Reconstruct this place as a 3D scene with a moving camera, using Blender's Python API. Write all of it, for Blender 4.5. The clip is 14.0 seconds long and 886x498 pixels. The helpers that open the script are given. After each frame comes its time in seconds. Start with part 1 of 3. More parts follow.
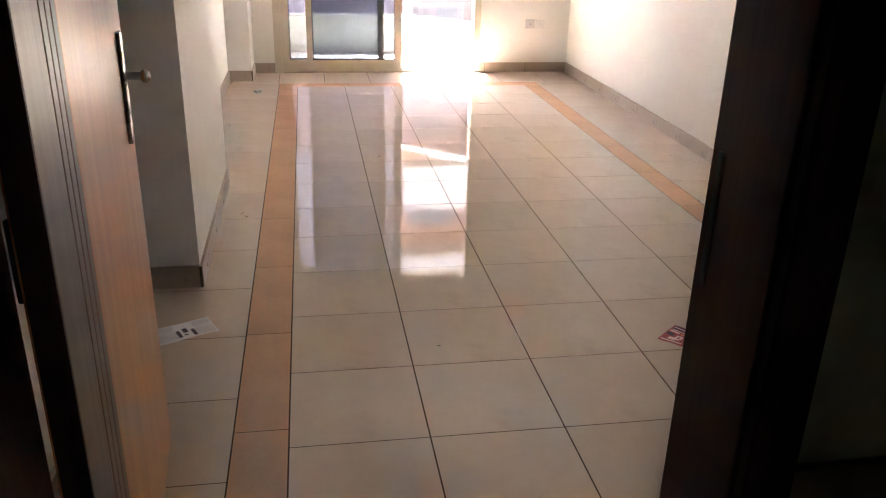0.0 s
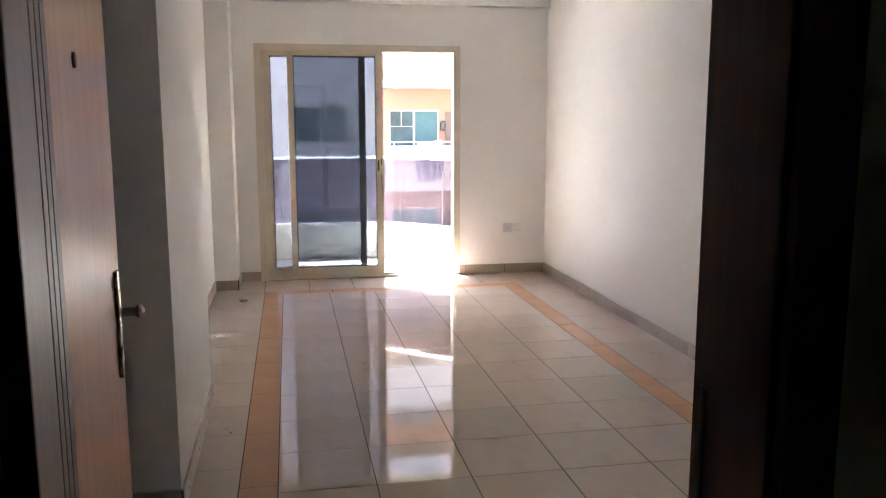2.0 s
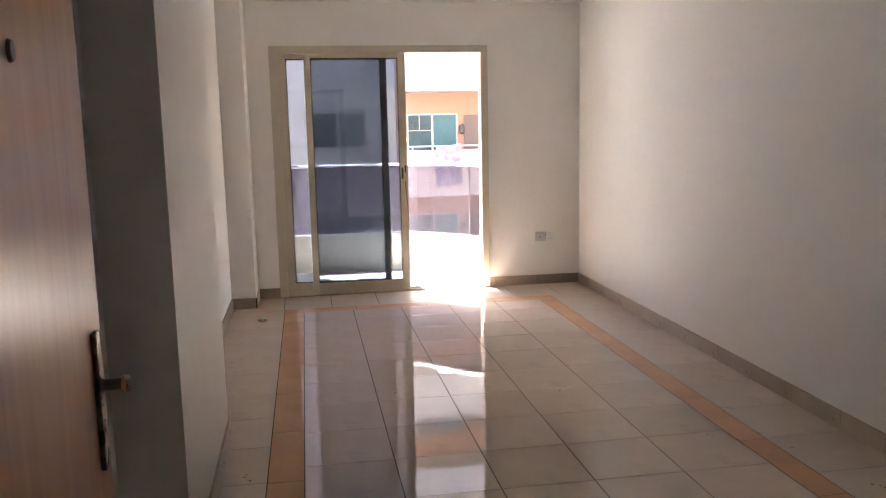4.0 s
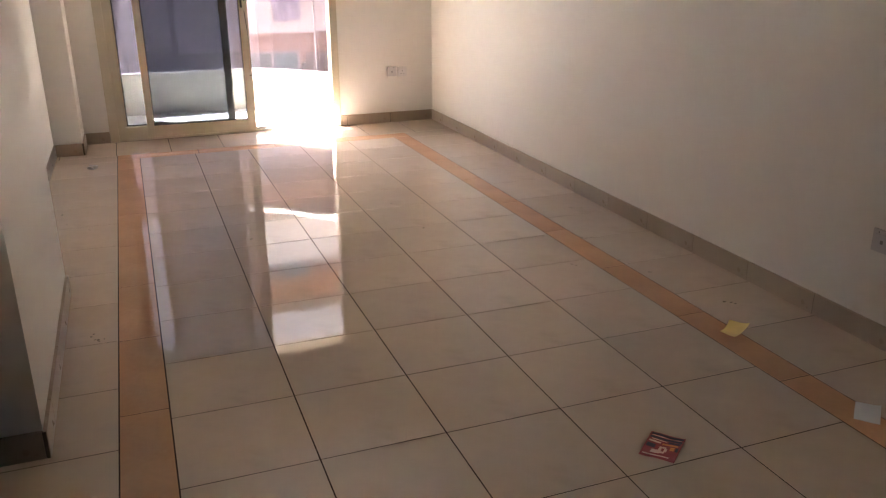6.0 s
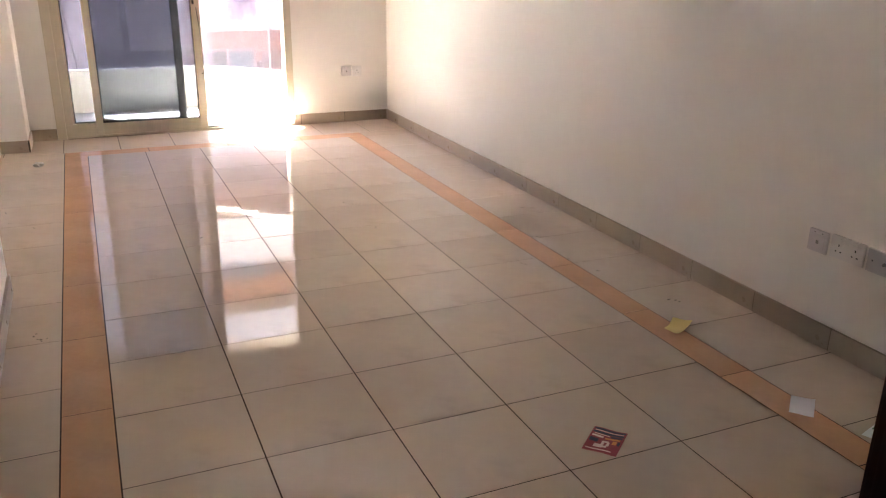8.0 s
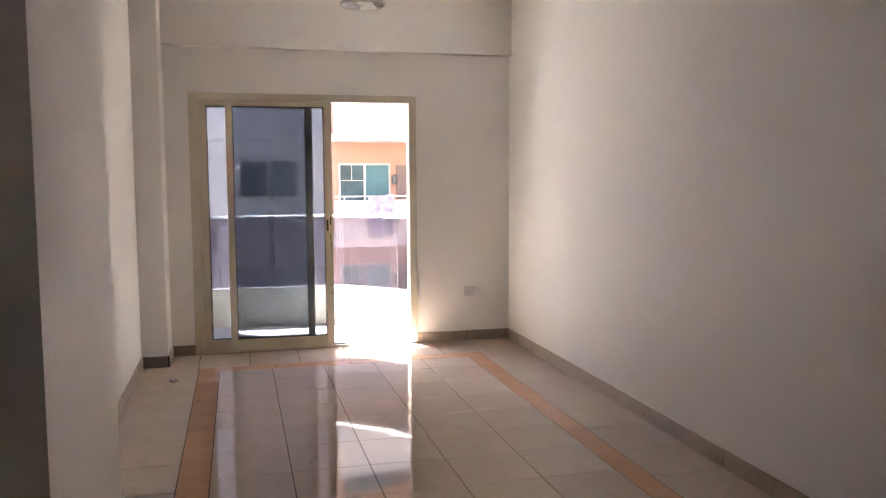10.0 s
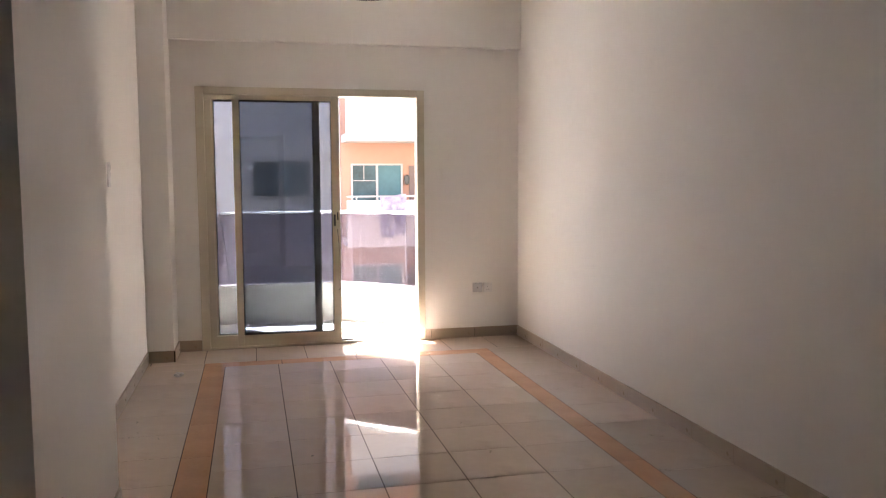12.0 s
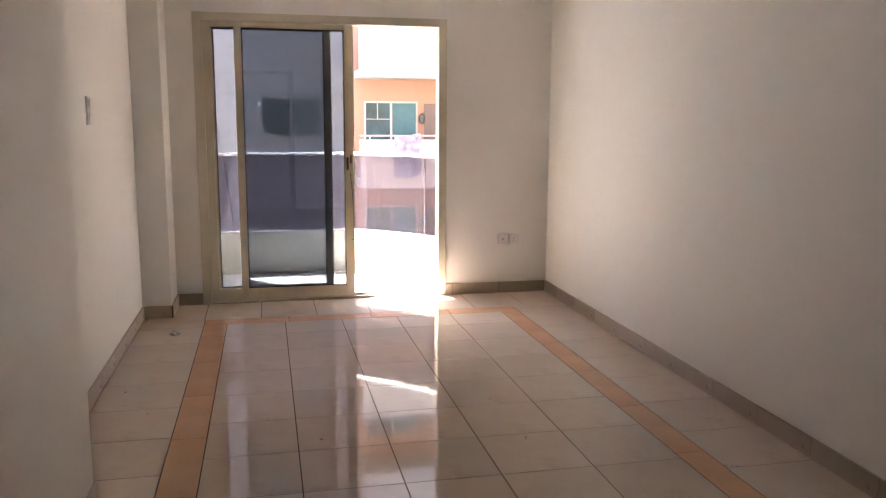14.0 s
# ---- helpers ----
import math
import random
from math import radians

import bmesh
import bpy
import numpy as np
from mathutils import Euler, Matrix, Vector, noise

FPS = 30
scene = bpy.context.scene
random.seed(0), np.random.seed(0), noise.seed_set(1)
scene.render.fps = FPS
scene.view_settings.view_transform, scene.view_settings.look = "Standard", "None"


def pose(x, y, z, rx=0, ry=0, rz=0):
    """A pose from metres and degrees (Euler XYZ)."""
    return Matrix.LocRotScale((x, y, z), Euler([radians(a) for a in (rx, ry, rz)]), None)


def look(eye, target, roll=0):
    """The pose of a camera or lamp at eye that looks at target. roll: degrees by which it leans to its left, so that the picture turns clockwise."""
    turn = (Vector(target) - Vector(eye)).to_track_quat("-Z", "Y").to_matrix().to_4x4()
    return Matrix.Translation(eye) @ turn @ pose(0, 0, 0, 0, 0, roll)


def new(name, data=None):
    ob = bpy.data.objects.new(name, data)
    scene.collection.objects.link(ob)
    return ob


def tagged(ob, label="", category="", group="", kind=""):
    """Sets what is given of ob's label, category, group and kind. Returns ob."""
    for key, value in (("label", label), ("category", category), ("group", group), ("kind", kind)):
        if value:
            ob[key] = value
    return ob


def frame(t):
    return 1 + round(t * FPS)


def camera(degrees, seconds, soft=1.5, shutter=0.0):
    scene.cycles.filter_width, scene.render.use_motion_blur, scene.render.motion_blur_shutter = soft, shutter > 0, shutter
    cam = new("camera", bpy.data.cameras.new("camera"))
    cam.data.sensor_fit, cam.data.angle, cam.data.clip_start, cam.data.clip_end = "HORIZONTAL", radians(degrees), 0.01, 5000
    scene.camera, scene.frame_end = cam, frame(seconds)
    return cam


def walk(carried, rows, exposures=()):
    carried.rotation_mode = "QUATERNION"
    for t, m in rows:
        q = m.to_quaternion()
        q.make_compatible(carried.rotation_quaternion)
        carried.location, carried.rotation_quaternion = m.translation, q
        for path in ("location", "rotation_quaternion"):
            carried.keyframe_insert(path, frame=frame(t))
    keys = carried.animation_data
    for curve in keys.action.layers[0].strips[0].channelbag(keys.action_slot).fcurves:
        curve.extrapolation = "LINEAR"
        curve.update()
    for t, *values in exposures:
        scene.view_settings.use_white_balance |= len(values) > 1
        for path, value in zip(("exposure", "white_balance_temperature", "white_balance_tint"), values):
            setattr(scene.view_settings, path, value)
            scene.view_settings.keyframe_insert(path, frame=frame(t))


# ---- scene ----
cam = camera(57.4, 14.0, 1.2)
PATH = [
    (0, (0.095, -2.717, 1.383), (0.406, -0.895, 0.622), 1.46),
    (0.5, (0.104, -2.729, 1.384), (0.386, -0.899, 0.627), 0.21),
    (1, (0.098, -2.716, 1.400), (0.370, -0.864, 0.696), -0.30),
    (1.5, (0.106, -2.715, 1.425), (0.421, -0.797, 0.951), -0.52),
    (2, (0.082, -2.736, 1.461), (0.450, -0.794, 1.158), -0.07),
    (2.2, (0.086, -2.718, 1.460), (0.466, -0.771, 1.208), 0.20),
    (4.3, (0.048, -2.192, 1.471), (0.371, -0.244, 1.157), -1.27),
    (4.5, (-0.002, -2.152, 1.464), (0.395, -0.222, 1.124), -1.90),
    (5, (-0.049, -2.088, 1.432), (0.547, -0.228, 1.005), -0.91),
    (5.5, (-0.015, -2.058, 1.406), (0.660, -0.266, 0.828), 0.02),
    (6, (0.019, -2.044, 1.392), (0.685, -0.282, 0.718), -0.32),
    (6.5, (0.045, -2.056, 1.379), (0.722, -0.316, 0.662), -0.79),
    (7, (0.045, -2.065, 1.367), (0.815, -0.388, 0.596), 1.03),
    (7.5, (0.048, -2.077, 1.365), (0.817, -0.400, 0.592), 1.57),
    (8, (0.045, -2.078, 1.391), (0.806, -0.354, 0.719), 0.78),
    (8.5, (0.099, -2.087, 1.423), (0.716, -0.262, 0.884), 1.25),
    (9, (0.149, -2.083, 1.435), (0.674, -0.196, 1.030), 1.35),
    (11.3, (0.187, -2.046, 1.541), (0.658, -0.103, 1.500), -1.06),
    (11.5, (0.201, -2.049, 1.521), (0.667, -0.105, 1.455), -0.88),
    (12, (0.235, -2.016, 1.418), (0.690, -0.078, 1.249), -0.34),
    (12.5, (0.208, -1.927, 1.445), (0.636, -0.003, 1.108), 0.27),
    (13, (0.209, -1.704, 1.476), (0.627, 0.225, 1.149), 0.84),
    (13.5, (0.227, -1.549, 1.457), (0.642, 0.382, 1.142), 0.59),
    (14, (0.293, -1.388, 1.429), (0.716, 0.541, 1.112), 0.31),
]
EXPOSURES = (
    (0.0, 6.85, 6800, 16), (1.0, 6.70, 6400, 15), (1.5, 6.32, 6300, 14), (2.2, 6.00, 6150, 13), (4.5, 5.65, 6800, 17), (5.0, 5.60, 7000, 18), (5.5, 5.70, 7200, 18), (6.5, 6.40, 7200, 18),
    (7.5, 6.78, 7200, 18), (8.0, 6.60, 6900, 17), (8.5, 6.20, 6800, 17), (9.2, 5.70, 6700, 17), (11.3, 5.60, 6500, 16), (12.5, 5.55, 6900, 17), (14.0, 5.55, 6900, 17),
)
walk(cam, [(t, look(e, a, r)) for t, e, a, r in PATH], EXPOSURES)

# ---- light ----
world = bpy.data.worlds.new("sky")
scene.world = world
world.use_nodes = True
wn = world.node_tree.nodes
sky = wn.new("ShaderNodeTexSky")
sky.sky_type = "NISHITA"
sky.sun_disc = False
SUN_DIR = Vector((0.72, -1.15, -2.03)).normalized()      # the way the sunlight travels
sky.sun_elevation = math.asin(-SUN_DIR.z)
sky.sun_rotation = math.atan2(-SUN_DIR.x, -SUN_DIR.y)
wn["Background"].inputs[1].default_value = 0.08
world.node_tree.links.new(sky.outputs[0], wn["Background"].inputs[0])
sun_data = bpy.data.lights.new("sun", "SUN")
sun_data.energy, sun_data.angle, sun_data.color = 5.0, radians(0.53), (1.0, 0.985, 0.965)
sun = new("sun", sun_data)
sun.matrix_world = look((0, 0, 30), Vector((0, 0, 30)) + SUN_DIR)


# ---- materials ----
def material(name, color, rough=0.5, metal=0.0, var=0.06, scale=6.0, bump=0.0, bump_scale=60.0, per_object=0.0, stain=None, spec=0.5, coat=0.0):
    m = bpy.data.materials.new(name)
    m.use_nodes = True
    nt = m.node_tree
    N, L = nt.nodes, nt.links
    b = N["Principled BSDF"]
    b.inputs["Metallic"].default_value = metal
    b.inputs["Specular IOR Level"].default_value = spec
    b.inputs["Coat Weight"].default_value = coat
    b.inputs["Coat Roughness"].default_value = 0.06
    geo = N.new("ShaderNodeTexCoord")
    n1 = N.new("ShaderNodeTexNoise")
    n1.inputs["Scale"].default_value, n1.inputs["Detail"].default_value = scale, 6
    n2 = N.new("ShaderNodeTexNoise")
    n2.inputs["Scale"].default_value, n2.inputs["Detail"].default_value = scale * 9, 4
    for n in (n1, n2):
        L.new(geo.outputs["Object"], n.inputs["Vector"])
    add = N.new("ShaderNodeMath")
    add.operation = "MULTIPLY_ADD"
    L.new(n2.outputs[0], add.inputs[0])
    add.inputs[1].default_value = 0.4
    L.new(n1.outputs[0], add.inputs[2])
    ramp = N.new("ShaderNodeMapRange")
    L.new(add.outputs[0], ramp.inputs[0])
    ramp.inputs[1].default_value, ramp.inputs[2].default_value = 0.45, 0.95
    ramp.inputs[3].default_value, ramp.inputs[4].default_value = 1 - var, 1 + var
    value = ramp.outputs[0]
    if per_object:
        info = N.new("ShaderNodeObjectInfo")
        r2 = N.new("ShaderNodeMapRange")
        L.new(info.outputs["Random"], r2.inputs[0])
        r2.inputs[3].default_value, r2.inputs[4].default_value = 1 - per_object, 1 + per_object
        mul = N.new("ShaderNodeMath")
        mul.operation = "MULTIPLY"
        L.new(value, mul.inputs[0])
        L.new(r2.outputs[0], mul.inputs[1])
        value = mul.outputs[0]
    mix = N.new("ShaderNodeMix")
    mix.data_type, mix.blend_type = "RGBA", "MULTIPLY"
    mix.inputs[0].default_value = 1.0
    mix.inputs[6].default_value = (*color, 1)
    L.new(value, mix.inputs[7])
    out = mix.outputs[2]
    if stain:
        n3 = N.new("ShaderNodeTexNoise")
        n3.inputs["Scale"].default_value, n3.inputs["Detail"].default_value = stain[1], 8
        L.new(geo.outputs["Object"], n3.inputs["Vector"])
        r3 = N.new("ShaderNodeMapRange")
        L.new(n3.outputs[0], r3.inputs[0])
        r3.inputs[1].default_value, r3.inputs[2].default_value = stain[2], stain[3]
        mx = N.new("ShaderNodeMix")
        mx.data_type = "RGBA"
        L.new(r3.outputs[0], mx.inputs[0])
        L.new(out, mx.inputs[6])
        mx.inputs[7].default_value = (*stain[0], 1)
        out = mx.outputs[2]
    L.new(out, b.inputs["Base Color"])
    rr = N.new("ShaderNodeMapRange")
    L.new(n1.outputs[0], rr.inputs[0])
    rr.inputs[1].default_value, rr.inputs[2].default_value = 0.3, 0.7
    rr.inputs[3].default_value, rr.inputs[4].default_value = rough * 0.85, rough * 1.15
    L.new(rr.outputs[0], b.inputs["Roughness"])
    if bump:
        n4 = N.new("ShaderNodeTexNoise")
        n4.inputs["Scale"].default_value, n4.inputs["Detail"].default_value = bump_scale, 5
        L.new(geo.outputs["Object"], n4.inputs["Vector"])
        bp = N.new("ShaderNodeBump")
        bp.inputs["Strength"].default_value, bp.inputs["Distance"].default_value = bump, 0.004
        L.new(n4.outputs[0], bp.inputs["Height"])
        L.new(bp.outputs[0], b.inputs["Normal"])
    return m


def wood_material(name, dark, light, rough=0.3, grain=(60, 60, 1.6), spec=0.5):
    m = bpy.data.materials.new(name)
    m.use_nodes = True
    N, L = m.node_tree.nodes, m.node_tree.links
    b = N["Principled BSDF"]
    tc = N.new("ShaderNodeTexCoord")
    mp = N.new("ShaderNodeMapping")
    mp.inputs["Scale"].default_value = grain
    L.new(tc.outputs["Object"], mp.inputs[0])
    n1 = N.new("ShaderNodeTexNoise")
    n1.inputs["Scale"].default_value, n1.inputs["Detail"].default_value, n1.inputs["Distortion"].default_value = 1.0, 7, 0.6
    L.new(mp.outputs[0], n1.inputs["Vector"])
    n2 = N.new("ShaderNodeTexNoise")
    n2.inputs["Scale"].default_value = 2.5
    L.new(tc.outputs["Object"], n2.inputs["Vector"])
    ad = N.new("ShaderNodeMath")
    ad.operation = "MULTIPLY_ADD"
    L.new(n2.outputs[0], ad.inputs[0])
    ad.inputs[1].default_value = 0.5
    L.new(n1.outputs[0], ad.inputs[2])
    cr = N.new("ShaderNodeValToRGB")
    cr.color_ramp.elements[0].position, cr.color_ramp.elements[1].position = 0.5, 1.0
    cr.color_ramp.elements[0].color, cr.color_ramp.elements[1].color = (*dark, 1), (*light, 1)
    L.new(ad.outputs[0], cr.inputs[0])
    L.new(cr.outputs[0], b.inputs["Base Color"])
    b.inputs["Roughness"].default_value = rough
    b.inputs["Specular IOR Level"].default_value = spec
    bp = N.new("ShaderNodeBump")
    bp.inputs["Strength"].default_value, bp.inputs["Distance"].default_value = 0.12, 0.002
    L.new(n1.outputs[0], bp.inputs["Height"])
    L.new(bp.outputs[0], b.inputs["Normal"])
    return m


def glass_material(name, tint, rough=0.0, haze=0.0, haze_color=(0.8, 0.8, 0.8)):
    """A thin tinted pane: clear see-through, a mirror-like gloss and a little dust."""
    m = bpy.data.materials.new(name)
    m.use_nodes = True
    N, L = m.node_tree.nodes, m.node_tree.links
    N.remove(N["Principled BSDF"])
    clear = N.new("ShaderNodeBsdfTransparent")
    clear.inputs[0].default_value = (*tint, 1)
    gloss = N.new("ShaderNodeBsdfGlossy")
    gloss.inputs["Roughness"].default_value = rough
    fres = N.new("ShaderNodeFresnel")
    fres.inputs[0].default_value = 1.5
    mix = N.new("ShaderNodeMixShader")
    L.new(fres.outputs[0], mix.inputs[0])
    L.new(clear.outputs[0], mix.inputs[1])
    L.new(gloss.outputs[0], mix.inputs[2])
    out = mix.outputs[0]
    if haze:
        dust = N.new("ShaderNodeBsdfDiffuse")
        dust.inputs[0].default_value = (*haze_color, 1)
        trans = N.new("ShaderNodeBsdfTranslucent")
        trans.inputs[0].default_value = (*haze_color, 1)
        dm = N.new("ShaderNodeMixShader")
        L.new(dust.outputs[0], dm.inputs[1])
        L.new(trans.outputs[0], dm.inputs[2])
        tc = N.new("ShaderNodeTexCoord")
        no = N.new("ShaderNodeTexNoise")
        no.inputs["Scale"].default_value, no.inputs["Detail"].default_value = 3.0, 6
        L.new(tc.outputs["Object"], no.inputs["Vector"])
        mr = N.new("ShaderNodeMapRange")
        L.new(no.outputs[0], mr.inputs[0])
        mr.inputs[1].default_value, mr.inputs[2].default_value = 0.3, 0.7
        mr.inputs[3].default_value, mr.inputs[4].default_value = haze * 0.85, haze * 1.15
        hm = N.new("ShaderNodeMixShader")
        L.new(mr.outputs[0], hm.inputs[0])
        L.new(out, hm.inputs[1])
        L.new(dm.outputs[0], hm.inputs[2])
        out = hm.outputs[0]
    L.new(out, N["Material Output"].inputs[0])
    return m


PAINT = material("wall_paint", (0.845, 0.82, 0.775), 0.62, var=0.015, scale=1.5, bump=0.10, bump_scale=90, spec=0.3)
CEILING = material("ceiling_paint", (0.85, 0.83, 0.80), 0.7, var=0.015, scale=1.5, bump=0.06, bump_scale=80)
TILE = material("beige_floor_tile", (0.54, 0.432, 0.35), 0.04, var=0.05, scale=2.2, per_object=0.04, spec=0.38, stain=((0.40, 0.32, 0.25), 3.0, 0.60, 0.85))
STRIP = material("orange_floor_tile", (0.57, 0.325, 0.20), 0.05, var=0.09, scale=5.0, per_object=0.06, spec=0.6)
GROUT = material("floor_joint", (0.045, 0.02, 0.012), 0.9, var=0.25, scale=12)
SKIRT = material("skirting_tile", (0.42, 0.335, 0.26), 0.3, var=0.03, scale=6, per_object=0.05)
SKIRT_JOINT = material("skirting_joint", (0.10, 0.08, 0.06), 0.9)
CREAM = material("cream_painted_aluminium", (0.61, 0.545, 0.43), 0.4, var=0.05, scale=5, spec=0.4)
BALC_WALL = material("balcony_paint", (0.48, 0.45, 0.38), 0.75, var=0.05, scale=3, bump=0.2, bump_scale=50, stain=((0.39, 0.36, 0.29), 2.5, 0.6, 0.95))
# Unseen walls only; kept dark to limit the sunlight they bounce across the street.
OUTER = material("outer_bounce_render", (0.24, 0.215, 0.175), 0.8, var=0.06, scale=1.5, bump=0.2, bump_scale=40)
BALC_TILE = material("balcony_tile", (0.54, 0.525, 0.505), 0.5, var=0.08, scale=5, per_object=0.05)
# Dark metal for the strip that tones down the sunlit parapet top.
TOP_DIMMER = material("parapet_top_dimmer", (0.10, 0.095, 0.10), 0.45, metal=0.4)
BLACK = material("black_plastic", (0.012, 0.012, 0.012), 0.45)
RUBBER = material("black_seal", (0.02, 0.02, 0.022), 0.7)
GLASS = glass_material("tinted_glass", (0.52, 0.545, 0.575), haze=0.03, haze_color=(0.45, 0.43, 0.46))
GUARD = glass_material("tinted_guard_glass", (0.52, 0.485, 0.52), haze=0.035, haze_color=(0.42, 0.39, 0.44))
DOOR_WOOD = wood_material("orange_wood", (0.48, 0.175, 0.052), (0.63, 0.27, 0.085), 0.28, grain=(22, 22, 1.3), spec=0.25)
DARK_WOOD = wood_material("dark_wood", (0.042, 0.015, 0.009), (0.078, 0.028, 0.016), 0.45, spec=0.15)
GREY_WOOD = wood_material("brown_stile_wood", (0.13, 0.075, 0.05), (0.20, 0.125, 0.09), 0.42)
CHROME = material("chrome", (0.78, 0.76, 0.74), 0.14, metal=1.0, var=0.04)
TARNISH = material("tarnished_steel", (0.27, 0.24, 0.20), 0.28, metal=0.9, var=0.2, scale=30)
STEEL = material("dull_steel", (0.30, 0.29, 0.28), 0.35, metal=1.0)
WHITE_PLASTIC = material("white_plastic", (0.78, 0.77, 0.75), 0.28, var=0.02)
GREY_PLASTIC = material("grey_plastic", (0.62, 0.60, 0.60), 0.3, var=0.02)
CORR_PAINT = material("corridor_paint", (0.66, 0.66, 0.50), 0.6, var=0.03, bump=0.1)
CORR_DADO = material("corridor_dado", (0.12, 0.10, 0.075), 0.35, var=0.15)
CORR_BAND = material("corridor_band", (0.36, 0.29, 0.20), 0.4, var=0.1)
PAPER = material("white_paper", (0.74, 0.74, 0.76), 0.6, var=0.03, scale=20)
YELLOW = material("yellow_paper", (0.72, 0.57, 0.22), 0.6, var=0.05, scale=20)
RED = material("red_print", (0.30, 0.035, 0.05), 0.4, var=0.15, scale=40)
INK = material("dark_ink", (0.05, 0.045, 0.08), 0.6)
INK_GREY = material("grey_text", (0.34, 0.34, 0.38), 0.6)
PINK = material("pale_print", (0.75, 0.55, 0.50), 0.45)
GREEN = material("green_print", (0.05, 0.13, 0.06), 0.5)
ORANGE = material("orange_print", (0.65, 0.25, 0.08), 0.5)
DIRT = material("dirt", (0.10, 0.08, 0.06), 0.9, var=0.4, scale=80)
WHITE_FACADE = material("white_facade", (0.29, 0.262, 0.246), 0.8, var=0.05, scale=0.6, bump=0.1)
GREY_FACADE = material("pale_grey_facade", (0.255, 0.238, 0.242), 0.8, var=0.04, scale=0.5)
PEACH = material("peach_facade", (0.205, 0.108, 0.076), 0.8, var=0.05, scale=0.7)
TEAL = material("teal_window_glass", (0.022, 0.064, 0.080), 0.35, var=0.2, scale=0.9, spec=0.2)
DARK_TEAL = material("dark_teal_window_glass", (0.014, 0.032, 0.040), 0.35, var=0.5, scale=1.6, spec=0.2)
DARK_SLATE = material("dark_slate_window_glass", (0.045, 0.056, 0.066), 0.3, var=0.3, scale=1.6, spec=0.3)
SLATE = material("slate_window_glass", (0.080, 0.094, 0.105), 0.3, var=0.3, scale=1.2, spec=0.3)
ALU = material("pale_aluminium", (0.18, 0.172, 0.172), 0.5)
BROWN = material("brown_panel", (0.06, 0.036, 0.034), 0.6, var=0.1)
CLOTH = material("patterned_cloth", (0.25, 0.22, 0.29), 0.9, var=0.5, scale=7)
RAIL = material("white_enamel", (0.82, 0.82, 0.81), 0.18, var=0.02)
GROUND = material("street", (0.16, 0.15, 0.14), 0.9, var=0.2, scale=0.2)
RED_BALL = material("red_ceramic", (0.20, 0.028, 0.03), 0.15, var=0.2, scale=40)
BRONZE = material("dark_bronze", (0.055, 0.035, 0.022), 0.4, metal=0.8)
CLEAR = glass_material("clear_lamp_glass", (0.97, 0.965, 0.955), haze=0.04, haze_color=(0.85, 0.83, 0.8))
LAMP_GLASS = glass_material("etched_lamp_glass", (0.95, 0.94, 0.92), rough=0.15, haze=0.24, haze_color=(0.92, 0.90, 0.87))


# ---- mesh helpers ----
def add_box(bm, x0, x1, y0, y1, z0, z1, bevel=0.0):
    r = bmesh.ops.create_cube(bm, size=1.0)
    c = Vector(((x0 + x1) / 2, (y0 + y1) / 2, (z0 + z1) / 2))
    s = (x1 - x0, y1 - y0, z1 - z0)
    for v in r["verts"]:
        v.co = Vector((v.co.x * s[0], v.co.y * s[1], v.co.z * s[2])) + c
    if bevel:
        edges = {e for v in r["verts"] for e in v.link_edges}
        bmesh.ops.bevel(bm, geom=list(edges), offset=bevel, segments=2, affect="EDGES", profile=0.7)


def box(x0, x1, y0, y1, z0, z1, bevel=0.0):
    bm = bmesh.new()
    add_box(bm, x0, x1, y0, y1, z0, z1, bevel)
    return bm


def lathe(profile, center, axis="z", steps=28):
    """Turns a profile of (radius, height) round an axis through center."""
    bm = bmesh.new()
    rings = []
    for r, h in profile:
        ring = []
        for i in range(steps):
            a = 2 * math.pi * i / steps
            p = (r * math.cos(a), r * math.sin(a), h)
            if axis == "x":
                p = (h, p[0], p[1])
            elif axis == "y":
                p = (p[0], h, p[1])
            ring.append(bm.verts.new(Vector(center) + Vector(p)))
        rings.append(ring)
    for a, b in zip(rings, rings[1:]):
        for i in range(steps):
            bm.faces.new((a[i], a[(i + 1) % steps], b[(i + 1) % steps], b[i]))
    for ring in (rings[0], rings[-1]):
        bm.faces.new(ring)
    bmesh.ops.recalc_face_normals(bm, faces=bm.faces)
    return bm


def prism(points, z0, z1):
    """An upright prism on a plan outline."""
    bm = bmesh.new()
    lo = [bm.verts.new((x, y, z0)) for x, y in points]
    hi = [bm.verts.new((x, y, z1)) for x, y in points]
    n = len(points)
    for i in range(n):
        bm.faces.new((lo[i], lo[(i + 1) % n], hi[(i + 1) % n], hi[i]))
    bm.faces.new(lo[::-1])
    bm.faces.new(hi)
    bmesh.ops.recalc_face_normals(bm, faces=bm.faces)
    return bm


def wall_with_door(x0, x1, d0, d1, dz, y0, y1):
    """A wall along x with a door opening down to the floor."""
    bm = bmesh.new()
    outline = ((x0, 0), (d0, 0), (d0, dz), (d1, dz), (d1, 0), (x1, 0), (x1, ZC), (d1, ZC), (d0, ZC), (x0, ZC))
    front = [bm.verts.new((x, y0, z)) for x, z in outline]
    back = [bm.verts.new((x, y1, z)) for x, z in outline]
    for side in (front, back):
        bm.faces.new([side[k] for k in (0, 1, 2, 8, 9)])
        bm.faces.new([side[k] for k in (2, 3, 7, 8)])
        bm.faces.new([side[k] for k in (3, 4, 5, 6, 7)])
    n = len(outline)
    for k in range(n):
        bm.faces.new((front[k], front[(k + 1) % n], back[(k + 1) % n], back[k]))
    bmesh.ops.recalc_face_normals(bm, faces=bm.faces)
    return bm


